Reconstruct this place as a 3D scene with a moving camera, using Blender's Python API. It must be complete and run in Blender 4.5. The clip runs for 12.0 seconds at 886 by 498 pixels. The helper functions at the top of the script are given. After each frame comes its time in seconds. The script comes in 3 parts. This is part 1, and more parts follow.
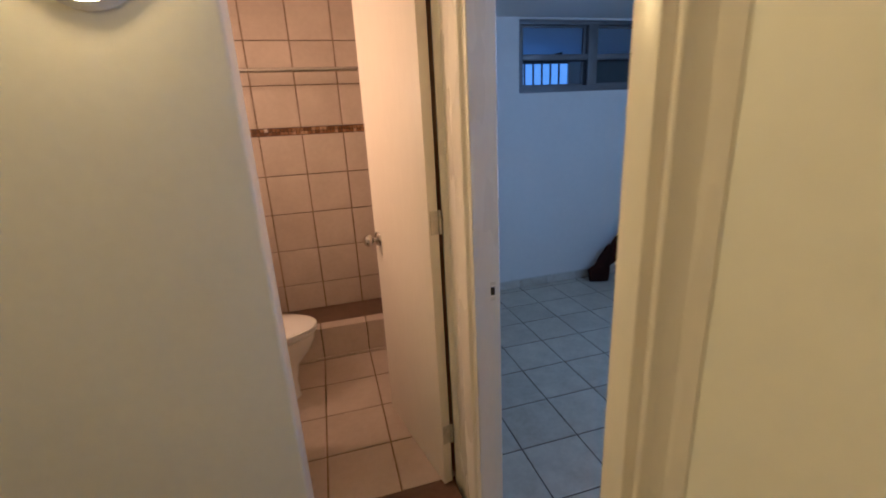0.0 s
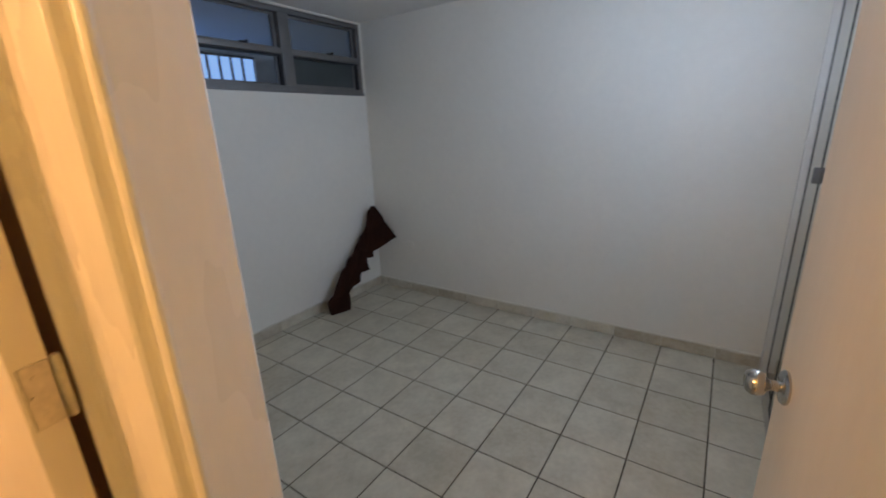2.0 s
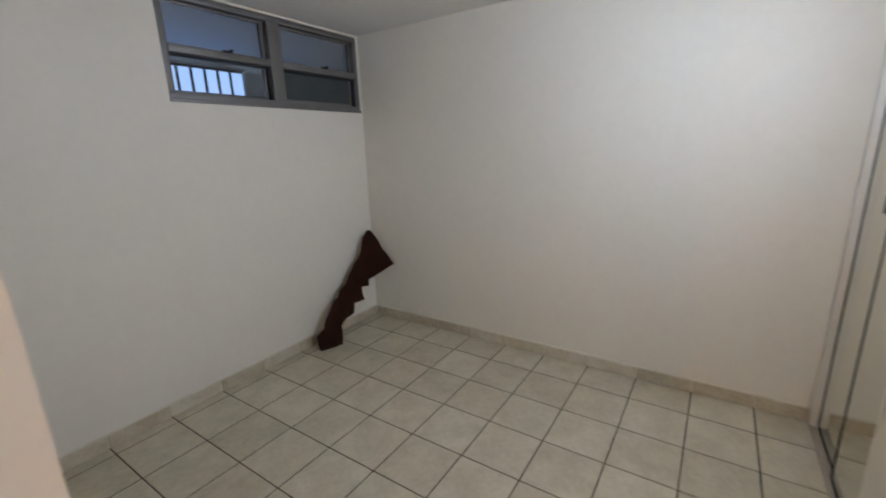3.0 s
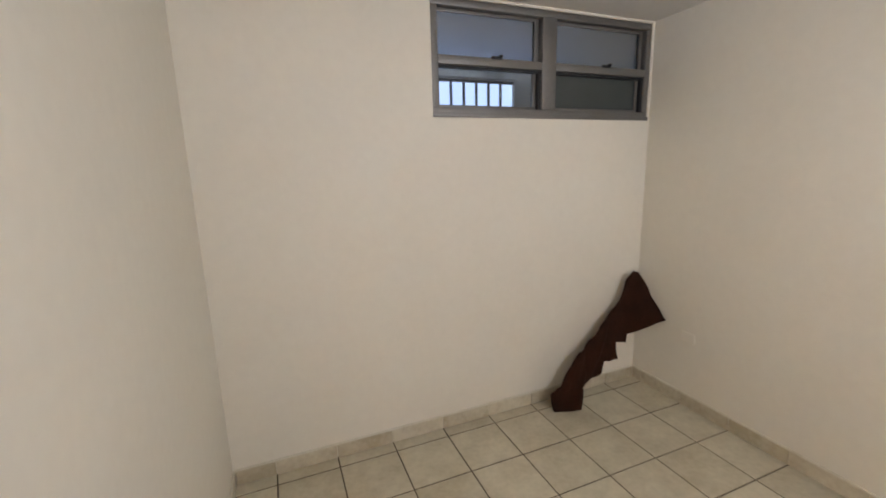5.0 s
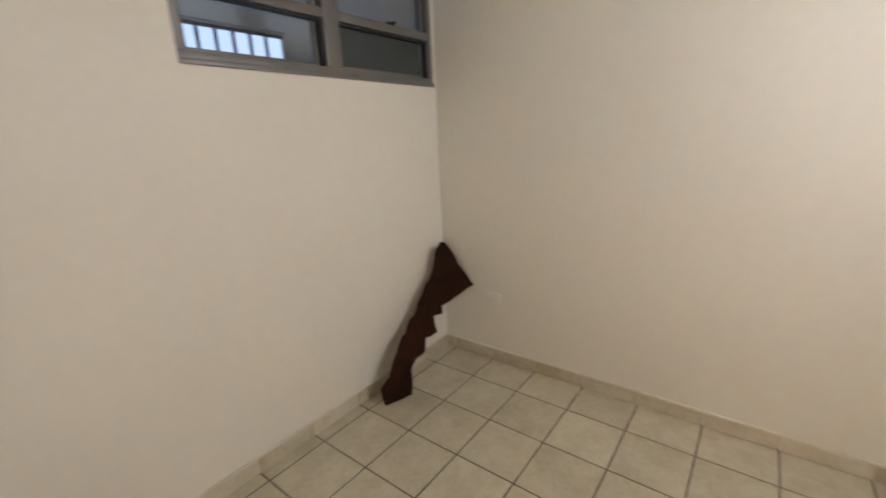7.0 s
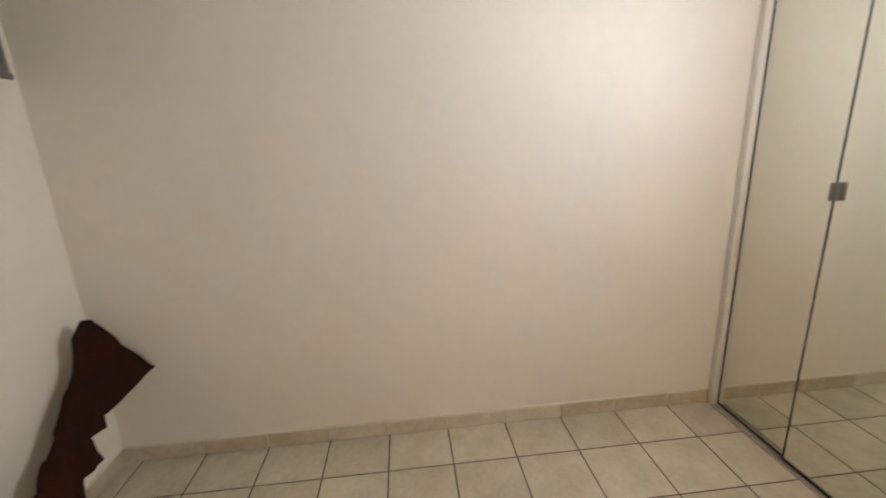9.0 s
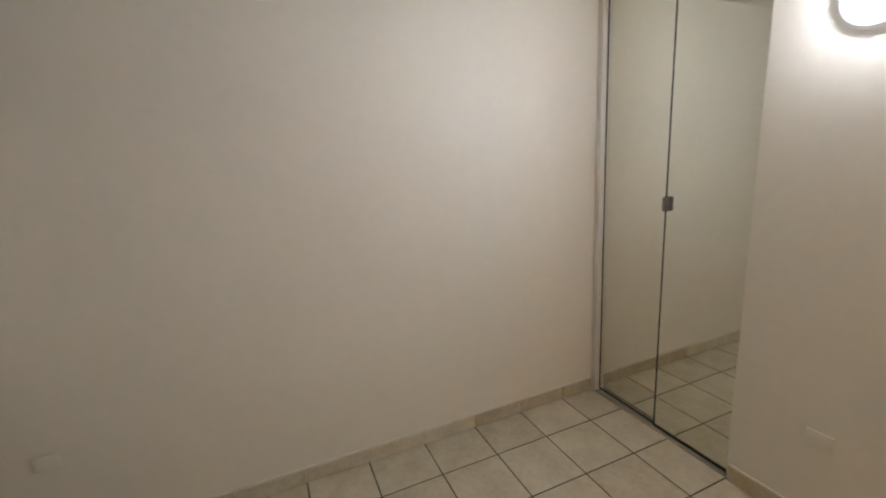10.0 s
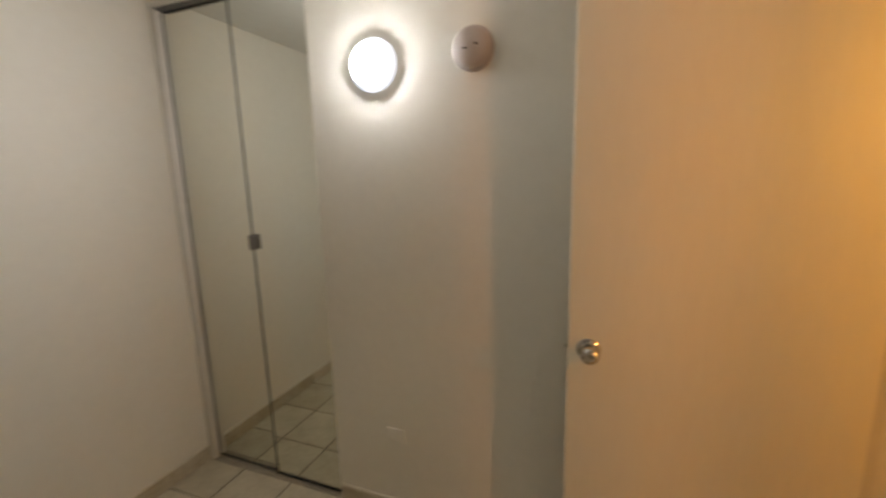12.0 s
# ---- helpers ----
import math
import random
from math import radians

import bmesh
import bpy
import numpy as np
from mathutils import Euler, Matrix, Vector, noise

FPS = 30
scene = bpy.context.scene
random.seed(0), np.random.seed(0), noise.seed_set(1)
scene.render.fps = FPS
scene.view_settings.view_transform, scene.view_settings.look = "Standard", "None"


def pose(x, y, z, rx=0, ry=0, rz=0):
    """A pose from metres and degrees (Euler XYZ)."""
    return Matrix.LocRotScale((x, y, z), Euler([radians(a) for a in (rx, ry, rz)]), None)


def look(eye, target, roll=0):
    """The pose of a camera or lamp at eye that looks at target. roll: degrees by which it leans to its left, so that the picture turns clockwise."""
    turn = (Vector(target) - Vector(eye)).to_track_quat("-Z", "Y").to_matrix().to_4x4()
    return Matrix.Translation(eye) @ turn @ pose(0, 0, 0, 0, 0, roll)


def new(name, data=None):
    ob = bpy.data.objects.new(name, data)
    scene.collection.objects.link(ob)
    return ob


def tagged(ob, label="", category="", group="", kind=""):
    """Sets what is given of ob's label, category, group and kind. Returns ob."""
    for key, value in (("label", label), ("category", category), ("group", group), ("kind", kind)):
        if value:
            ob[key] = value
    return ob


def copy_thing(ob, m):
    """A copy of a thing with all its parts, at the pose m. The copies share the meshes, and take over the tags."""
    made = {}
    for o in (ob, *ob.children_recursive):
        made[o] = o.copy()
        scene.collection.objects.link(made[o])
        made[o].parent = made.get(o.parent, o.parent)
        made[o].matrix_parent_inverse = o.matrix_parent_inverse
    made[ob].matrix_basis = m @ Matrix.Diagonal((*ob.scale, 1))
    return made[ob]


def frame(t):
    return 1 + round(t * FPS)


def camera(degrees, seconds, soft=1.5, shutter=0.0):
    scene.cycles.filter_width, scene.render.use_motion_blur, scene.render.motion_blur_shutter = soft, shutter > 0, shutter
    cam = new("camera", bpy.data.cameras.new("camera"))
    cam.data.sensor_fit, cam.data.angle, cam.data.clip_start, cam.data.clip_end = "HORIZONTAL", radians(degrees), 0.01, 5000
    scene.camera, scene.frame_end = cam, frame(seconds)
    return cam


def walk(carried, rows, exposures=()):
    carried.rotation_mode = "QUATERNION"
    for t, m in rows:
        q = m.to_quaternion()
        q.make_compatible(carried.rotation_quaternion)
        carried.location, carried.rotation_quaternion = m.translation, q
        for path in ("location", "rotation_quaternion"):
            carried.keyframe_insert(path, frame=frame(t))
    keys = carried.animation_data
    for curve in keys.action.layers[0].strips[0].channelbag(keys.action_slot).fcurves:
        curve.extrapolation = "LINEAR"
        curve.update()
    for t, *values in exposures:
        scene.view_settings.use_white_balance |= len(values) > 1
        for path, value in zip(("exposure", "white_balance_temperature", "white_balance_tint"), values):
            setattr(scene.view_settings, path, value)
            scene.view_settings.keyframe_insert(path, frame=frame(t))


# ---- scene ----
cam = camera(93.7, 12.0, 1.8, 0.4)
PATH = [
    (0, (0.008, 0.005, 1.498), (0.508, 1.858, 0.937), -3.1),
    (0.2, (0.003, 0.101, 1.491), (0.579, 1.931, 0.925), -2.8),
    (0.5, (0.033, 0.224, 1.489), (0.767, 1.996, 0.924), -2.2),
    (0.8, (0.109, 0.335, 1.488), (1.009, 2.042, 0.965), -2.0),
    (1, (0.138, 0.404, 1.487), (1.144, 2.051, 0.965), -1.9),
    (1.5, (0.201, 0.536, 1.467), (1.513, 1.936, 0.9), -2.0),
    (2, (0.256, 0.701, 1.472), (1.842, 1.777, 0.901), -2.3),
    (2.5, (0.317, 0.824, 1.47), (1.995, 1.753, 0.906), -2.0),
    (3, (0.489, 0.891, 1.465), (2.103, 1.97, 0.981), -1.9),
    (3.5, (0.631, 0.932, 1.469), (2.013, 2.32, 1.066), -1.8),
    (3.7, (0.658, 0.968, 1.455), (1.944, 2.452, 1.079), -1.9),
    (5.3, (0.919, 1.402, 1.501), (1.595, 3.242, 1.105), -1.3),
    (5.5, (0.94, 1.411, 1.465), (1.606, 3.256, 1.071), -1.1),
    (6, (0.942, 1.466, 1.464), (1.775, 3.239, 1.062), -0.8),
    (6.5, (0.933, 1.586, 1.455), (2.073, 3.17, 1.02), -1.3),
    (7, (0.951, 1.704, 1.45), (2.471, 2.893, 0.926), -2.8),
    (7.2, (0.963, 1.719, 1.441), (2.605, 2.722, 0.892), -3.5),
    (8.8, (1.234, 1.924, 1.46), (3.161, 1.891, 0.926), -2.9),
    (9, (1.254, 1.945, 1.455), (3.179, 1.776, 0.942), -2.6),
    (9.5, (1.291, 2.008, 1.468), (3.168, 1.515, 0.984), -3.0),
    (10, (1.243, 2.103, 1.468), (3.047, 1.351, 1.048), -3.3),
    (10.5, (1.257, 2.135, 1.5), (2.944, 1.139, 1.096), -2.9),
    (11, (1.242, 2.078, 1.488), (2.754, 0.821, 1.122), -2.1),
    (11.5, (1.227, 1.965, 1.494), (2.426, 0.402, 1.145), -1.7),
    (12, (1.158, 1.784, 1.488), (1.875, -0.049, 1.13), -1.5),
]
EXPOSURES = [(0, -0.56, 4250, 11), (0.5, -0.25, 4350, 11), (1, -0.2, 4800, 11), (1.5, -0.15, 5750, 11), (2, -0.08, 6050, 12), (2.5, 0.02, 6450, 12), (3, 0.34, 6900, 13), (3.7, 0.63, 7500, 14),
             (5.3, 0.83, 8500, 17), (7.2, 0.74, 8700, 17), (8.8, 0.76, 8600, 17), (9.5, 0.46, 8500, 17), (10, 0.18, 8300, 16), (10.5, 0.18, 8300, 16), (11, 0.0, 8900, 16), (11.5, -0.05, 9200, 16), (12, -0.22, 9300, 15)]
walk(cam, [(t, look(eye, target, roll)) for t, eye, target, roll in PATH], EXPOSURES)

# ---- world and light ----
LED, HALL_LIGHT, HALL_FILL, BATH_LIGHT, SKY_GLOW = 244.0, 165.0, 17.0, 275.0, 0.75
world = bpy.data.worlds.new("dusk_sky")
scene.world = world
world.use_nodes = True
wn = world.node_tree.nodes
sky = wn.new("ShaderNodeTexSky")
sky.sky_type, sky.sun_disc = "NISHITA", False
sky.sun_elevation, sky.sun_rotation = radians(6), radians(200)
world.node_tree.links.new(sky.outputs[0], wn["Background"].inputs[0])
wn["Background"].inputs[1].default_value = 0.08

# room faces
EX, NY, SY, WX = 3.10, 3.382, 0.372, 0.556      # bedroom: east, north, south, west faces
WO, WS, LX = 0.390, 0.360, 0.486             # partition: hall face, its thicker south piece, room edge of the lining
BY0, BY1 = 1.205, 1.325                        # wall between hall and bathroom
BX0, BN, FZ = -0.95, 2.985, 0.10                        # bathroom: west and north faces, raised floor
CEIL = 2.312
DOOR_S, DOOR_N, DOOR_H = 0.414, 1.118, 2.05   # bedroom doorway
BD_W, BD_E = -0.179, 0.374                     # bathroom doorway
T = 0.30                                     # floor tile pitch


# ---- materials ----
def nodes_of(name):
    m = bpy.data.materials.new(name)
    m.use_nodes = True
    return m, m.node_tree.nodes, m.node_tree.links, m.node_tree.nodes["Principled BSDF"]


def surface(name, dark, light, rough=0.5, metal=0.0, big=2.5, fine=45.0, bump=0.05, bump_size=120.0, per_piece=0.0,
            rough_var=0.08, stretch=(1, 1, 1), coat=0.0, spec=0.5):
    """Two-scale mottled surface between two colours, with fine relief; per_piece: shift of tone and pattern from piece to piece."""
    m, n, l, p = nodes_of(name)
    tc = n.new("ShaderNodeTexCoord")
    mp = n.new("ShaderNodeMapping")
    mp.inputs["Scale"].default_value = stretch
    l.new(tc.outputs["Object"], mp.inputs["Vector"])
    where = mp.outputs[0]
    info = None
    if per_piece:
        info = n.new("ShaderNodeObjectInfo")
        mul = n.new("ShaderNodeMath")
        mul.operation = "MULTIPLY"
        mul.inputs[1].default_value = 53.0
        l.new(info.outputs["Random"], mul.inputs[0])
        add = n.new("ShaderNodeVectorMath")
        l.new(where, add.inputs[0])
        l.new(mul.outputs[0], add.inputs[1])
        where = add.outputs[0]
    a, b = n.new("ShaderNodeTexNoise"), n.new("ShaderNodeTexNoise")
    for node, s, d in ((a, big, 4.0), (b, fine, 3.0)):
        node.inputs["Scale"].default_value, node.inputs["Detail"].default_value = s, d
        l.new(where, node.inputs["Vector"])
    mix = n.new("ShaderNodeMix")
    mix.inputs[0].default_value = 0.35
    l.new(a.outputs[0], mix.inputs[2])
    l.new(b.outputs[0], mix.inputs[3])
    fac = mix.outputs[0]
    if info:
        sh = n.new("ShaderNodeMath")
        sh.operation, sh.inputs[1].default_value, sh.inputs[2].default_value = "MULTIPLY_ADD", per_piece, -per_piece / 2
        l.new(info.outputs["Random"], sh.inputs[0])
        ad = n.new("ShaderNodeMath")
        l.new(fac, ad.inputs[0])
        l.new(sh.outputs[0], ad.inputs[1])
        fac = ad.outputs[0]
    ramp = n.new("ShaderNodeValToRGB")
    ramp.color_ramp.elements[0].position, ramp.color_ramp.elements[1].position = 0.3, 0.7
    ramp.color_ramp.elements[0].color, ramp.color_ramp.elements[1].color = (*dark, 1), (*light, 1)
    l.new(fac, ramp.inputs[0])
    l.new(ramp.outputs[0], p.inputs["Base Color"])
    r = n.new("ShaderNodeMapRange")
    r.inputs["To Min"].default_value, r.inputs["To Max"].default_value = rough - rough_var, rough + rough_var
    l.new(a.outputs[0], r.inputs["Value"])
    l.new(r.outputs[0], p.inputs["Roughness"])
    p.inputs["Metallic"].default_value = metal
    p.inputs["Coat Weight"].default_value = coat
    p.inputs["Specular IOR Level"].default_value = spec
    if bump:
        c = n.new("ShaderNodeTexNoise")
        c.inputs["Scale"].default_value, c.inputs["Detail"].default_value = bump_size, 3.0
        l.new(where, c.inputs["Vector"])
        mb = n.new("ShaderNodeMix")
        mb.inputs[0].default_value = 0.5
        l.new(a.outputs[0], mb.inputs[2])
        l.new(c.outputs[0], mb.inputs[3])
        bp = n.new("ShaderNodeBump")
        bp.inputs["Strength"].default_value, bp.inputs["Distance"].default_value = bump, 0.01
        l.new(mb.outputs[0], bp.inputs["Height"])
        l.new(bp.outputs[0], p.inputs["Normal"])
    return m


def lit(name, colour, strength):
    m, n, l, p = nodes_of(name)
    p.inputs["Base Color"].default_value = (0.8, 0.8, 0.8, 1)
    p.inputs["Emission Color"].default_value = (*colour, 1)
    p.inputs["Emission Strength"].default_value = strength
    return m


def glassy(name, colour, rough):
    m, n, l, p = nodes_of(name)
    p.inputs["Base Color"].default_value = (*colour, 1)
    p.inputs["Transmission Weight"].default_value = 1.0
    p.inputs["Roughness"].default_value = rough
    p.inputs["IOR"].default_value = 1.45
    return m


PAINT = surface("wall_paint", (0.74, 0.697, 0.61), (0.80, 0.757, 0.665), 0.55, big=1.2, fine=25, bump=0.10, bump_size=55)
PAINT_HALL = surface("hall_paint", (0.74, 0.73, 0.635), (0.80, 0.795, 0.70), 0.5, big=1.5, fine=25, bump=0.12, bump_size=45)
PAINT_CEIL = surface("ceiling_paint", (0.72, 0.69, 0.64), (0.78, 0.76, 0.71), 0.7, big=1.5, fine=20, bump=0.15, bump_size=40)
TRIM = surface("trim_gloss_paint", (0.74, 0.70, 0.605), (0.82, 0.78, 0.68), 0.28, big=6, fine=60, bump=0.12, bump_size=30, stretch=(1, 1, 0.3))
DOOR_PAINT = surface("door_gloss_paint", (0.78, 0.72, 0.59), (0.84, 0.78, 0.65), 0.5, big=3, fine=40, bump=0.06, bump_size=25, stretch=(1, 1, 0.25))
TILE = surface("floor_tile", (0.43, 0.375, 0.27), (0.61, 0.55, 0.42), 0.34, big=8, fine=38, bump=0.04, bump_size=70, per_piece=0.16, rough_var=0.1)
BATH_TILE = surface("bath_tile", (0.47, 0.39, 0.315), (0.57, 0.485, 0.40), 0.36, big=6, fine=35, bump=0.03, bump_size=60, per_piece=0.16)
BASE_TILE = surface("skirting_tile", (0.45, 0.38, 0.27), (0.66, 0.60, 0.48), 0.35, big=9, fine=40, bump=0.05, per_piece=0.25)
GROUT = surface("floor_grout", (0.03, 0.021, 0.013), (0.12, 0.088, 0.055), 0.9, big=5, fine=90, bump=0.2)
GROUT_BATH = surface("bath_grout", (0.03, 0.015, 0.007), (0.09, 0.05, 0.027), 0.9, big=9, fine=90, bump=0.2)
PLASTER = surface("plaster_bead", (0.60, 0.56, 0.46), (0.74, 0.70, 0.60), 0.8, big=12, fine=70, bump=0.3)
BROWN_STONE = surface("brown_stone", (0.10, 0.055, 0.035), (0.17, 0.10, 0.065), 0.35, big=9, fine=60, bump=0.03)
ALU = surface("grey_aluminium", (0.15, 0.142, 0.135), (0.20, 0.19, 0.18), 0.45, 0.35, big=8, fine=90, bump=0.03)
BLACK_AND_GAP = surface("black_and_gap_shade", (0.01, 0.01, 0.012), (0.02, 0.02, 0.022), 0.7, bump=0)
CHROME = surface("brushed_chrome", (0.47, 0.44, 0.40), (0.58, 0.55, 0.50), 0.18, 1.0, big=20, fine=200, bump=0.02, rough_var=0.05)
STEEL = surface("zinc_hinge", (0.42, 0.40, 0.32), (0.66, 0.62, 0.50), 0.38, 1.0, big=25, fine=140, bump=0.08)
GRILLE = surface("grille_paint", (0.03, 0.035, 0.045), (0.06, 0.065, 0.08), 0.5, big=9, fine=80, bump=0.05)
RECESS_SHADE = surface("recess_shade", (0.012, 0.008, 0.006), (0.03, 0.02, 0.014), 0.8, bump=0)
BROWN_CLOTH = surface("dark_brown_cloth", (0.018, 0.006, 0.003), (0.040, 0.013, 0.007), 0.85, big=8, fine=160, bump=0.25, bump_size=260, spec=0.1)
PORCELAIN = surface("white_porcelain", (0.82, 0.81, 0.79), (0.86, 0.85, 0.83), 0.1, big=3, fine=20, bump=0, rough_var=0.03, coat=0.4)
PLASTIC = surface("white_plastic", (0.72, 0.69, 0.66), (0.78, 0.75, 0.72), 0.4, big=8, fine=60, bump=0.02)
AGED_PLASTIC = surface("aged_plastic", (0.43, 0.36, 0.32), (0.50, 0.43, 0.385), 0.6, big=9, fine=60, bump=0.02)
PLATE = surface("painted_plate", (0.70, 0.67, 0.61), (0.77, 0.74, 0.68), 0.4, big=8, fine=60, bump=0.03)
LAMP_RING = surface("lamp_ring", (0.64, 0.66, 0.71), (0.72, 0.74, 0.79), 0.4, big=8, fine=60, bump=0)
WOOD_DARK = surface("dark_wood", (0.055, 0.026, 0.013), (0.12, 0.06, 0.032), 0.4, big=5, fine=60, bump=0.08, stretch=(6, 6, 0.6))
GAP_BROWN = surface("gap_shade_brown", (0.14, 0.07, 0.026), (0.30, 0.17, 0.08), 0.7, big=5, fine=60, bump=0.1, stretch=(6, 6, 0.6))
GROUT_SMEAR = surface("smeared_grout", (0.09, 0.052, 0.028), (0.29, 0.20, 0.13), 0.8, big=4, fine=60, bump=0.15)
COUNTER = surface("cream_counter", (0.55, 0.49, 0.38), (0.66, 0.60, 0.48), 0.3, big=8, fine=60, bump=0.02)
OUTSIDE = surface("grey_render", (0.30, 0.32, 0.35), (0.40, 0.42, 0.45), 0.85, big=3, fine=40, bump=0.3, bump_size=60)
FROST = glassy("frosted_glass", (0.55, 0.70, 0.92), 0.55)
CLEAR = glassy("clear_glass", (0.90, 0.95, 0.96), 0.0)
TRACK = surface("worn_track", (0.34, 0.30, 0.24), (0.50, 0.45, 0.37), 0.45, 0.4, big=12, fine=90, bump=0.05)
MESH_DARK = surface("dark_screen", (0.035, 0.045, 0.045), (0.06, 0.07, 0.07), 0.6, big=5, fine=220, bump=0.1)
LED_LENS = lit("led_lens", (0.74, 0.92, 1.22), LED)
HALL_LENS = lit("hall_lens", (1.0, 0.54, 0.14), HALL_LIGHT)
BATH_LENS = lit("bath_lens", (1.0, 0.475, 0.18), BATH_LIGHT)
# emission added to the ring so that it does not render dark
LED_RIM_GLOW = lit("rim_added_glow", (0.66, 0.90, 1.35), 1.5)
HALL_FILL_LENS = lit("hall_fill_lens", (1.0, 0.62, 0.26), HALL_FILL)
GLOW = lit("outside_sky_glow", (0.34, 0.56, 1.0), SKY_GLOW)
MIRROR, _n, _l, _p = nodes_of("mirror")
_p.inputs["Base Color"].default_value = (0.76, 0.77, 0.71, 1)
_p.inputs["Metallic"].default_value, _p.inputs["Roughness"].default_value = 1.0, 0.02

# mosaic band: tone changes from chip to chip
MOSAIC, _n, _l, _p = nodes_of("mosaic_chips")
_g, _r = _n.new("ShaderNodeNewGeometry"), _n.new("ShaderNodeValToRGB")
_r.color_ramp.interpolation = "CONSTANT"
for _pos, _col in ((0.25, (0.27, 0.14, 0.06, 1)), (0.5, (0.13, 0.055, 0.022, 1)), (0.7, (0.40, 0.25, 0.13, 1)), (0.93, (0.62, 0.52, 0.38, 1))):
    _r.color_ramp.elements.new(_pos).color = _col
_r.color_ramp.elements[0].color = (0.20, 0.09, 0.035, 1)
_l.new(_g.outputs["Random Per Island"], _r.inputs[0])
_l.new(_r.outputs[0], _p.inputs["Base Color"])
_p.inputs["Roughness"].default_value = 0.25


# ---- building helpers ----
def finish(bm, name, material, smooth=False):
    me = bpy.data.meshes.new(name)
    bmesh.ops.recalc_face_normals(bm, faces=bm.faces)
    bm.to_mesh(me)
    bm.free()
    me.materials.append(material)
    if smooth:
        for p in me.polygons:
            p.use_smooth = True
        me.set_sharp_from_angle(angle=radians(40))
    return me


def part(name, bm, material, parent=None, label="", smooth=False):
    ob = new(name, finish(bm, name, material, smooth))
    if parent:
        ob.parent = parent
    return tagged(ob, label)


def thing(name, label, category, at=(0, 0, 0), turn=0.0, group="", kind=""):
    ob = new(name)
    ob.matrix_basis = pose(*at, 0, 0, turn)
    return tagged(ob, label, category, group, kind)


def box(bm, x0, x1, y0, y1, z0, z1, bevel=0.0, segments=2):
    m = Matrix.LocRotScale(((x0 + x1) / 2, (y0 + y1) / 2, (z0 + z1) / 2), None, (abs(x1 - x0), abs(y1 - y0), abs(z1 - z0)))
    made = bmesh.ops.create_cube(bm, size=1, matrix=m)["verts"]
    if bevel:
        edges = {e for v in made for e in v.link_edges}
        bmesh.ops.bevel(bm, geom=list(edges), offset=bevel, segments=segments, affect="EDGES", profile=0.5)
    return bm


def boxes(*rows, bevel=0.0):
    bm = bmesh.new()
    for r in rows:
        box(bm, *r, bevel=bevel)
    return bm


def turned(profile, steps=32, axis="z", closed=False):
    """A solid of revolution: profile of (radius, height); closed: the profile is a loop, as of a ring."""
    bm = bmesh.new()
    rings = []
    for r, h in profile:
        if r < 1e-6:
            rings.append([bm.verts.new((0, 0, h))])
        else:
            rings.append([bm.verts.new((r * math.cos(2 * math.pi * k / steps), r * math.sin(2 * math.pi * k / steps), h)) for k in range(steps)])
    for a, b in zip(rings, rings[1:]):
        for k in range(steps):
            j = (k + 1) % steps
            loop = [a[k % len(a)], a[j % len(a)], b[j % len(b)], b[k % len(b)]]
            face = list(dict.fromkeys(loop))
            if len(face) > 2:
                bm.faces.new(face)
    if closed:
        for a, b in ((rings[-1], rings[0]),):
            for k in range(steps):
                j = (k + 1) % steps
                bm.faces.new((a[k], a[j], b[j], b[k]))
    else:
        for ring in (rings[0], rings[-1]):
            if len(ring) > 2:
                bm.faces.new(ring)
    if axis == "y":
        bm.transform(Matrix.Rotation(radians(-90), 4, "X"))
    elif axis == "-y":
        bm.transform(Matrix.Rotation(radians(90), 4, "X"))
    elif axis == "x":
        bm.transform(Matrix.Rotation(radians(90), 4, "Y"))
    return bm


def prism(outline, z0, z1, bevel=0.0):
    """An outline in x and y, drawn up from z0 to z1."""
    bm = bmesh.new()
    low = [bm.verts.new((x, y, z0)) for x, y in outline]
    high = [bm.verts.new((x, y, z1)) for x, y in outline]
    bm.faces.new(low[::-1])
    bm.faces.new(high)
    for k in range(len(outline)):
        j = (k + 1) % len(outline)
        bm.faces.new((low[k], low[j], high[j], high[k]))
    if bevel:
        bmesh.ops.bevel(bm, geom=[e for e in bm.edges if abs((e.verts[0].co - e.verts[1].co).z) > 0.1], offset=bevel, segments=3, affect="EDGES", profile=0.5)
    return bm


def structure(name, bm, material, label, category, smooth=False):
    return tagged(part(name, bm, material, None, "", smooth), label, category, kind="structure")


# ---- the large structure ----
structure("wall_north", boxes((WO + 0.1, 1.650, NY, NY + 0.14, 0, CEIL), (1.650, 3.084, NY, NY + 0.14, 0, 1.741), (1.650, 3.084, NY, NY + 0.14, 2.299, CEIL), (3.084, EX, NY, NY + 0.14, 0, CEIL)),
          PAINT, "off-white painted wall with a high window by the corner", "wall")
structure("wall_east", boxes((EX, EX + 0.12, 0.10, NY + 0.14, 0, CEIL)), PAINT, "plain off-white painted wall above a tile skirting", "wall")
structure("wall_south", boxes((LX, 2.25, SY - 0.12, SY, 0, CEIL), (2.25, EX, SY - 0.12, SY - 0.03, 2.272, CEIL)),
          PAINT, "off-white painted wall beside the mirrored closet", "wall")
structure("wall_closet_back", boxes((WX, EX, 0.10, 0.235, 0, CEIL)), PAINT, "plain painted back wall of the closet", "wall")
structure("wall_west", boxes((WO + 0.006, WX, 1.342, NY, 0, CEIL), (WS, LX, -0.8, DOOR_S - 0.02, 0, CEIL), (WO, LX, DOOR_S - 0.02, 1.342, DOOR_H + 0.02, CEIL)),
          PAINT, "painted partition wall with the bedroom doorway", "wall")
bm = bmesh.new()
box(bm, -1.1, BD_W, BY0, BY1, 0, CEIL)
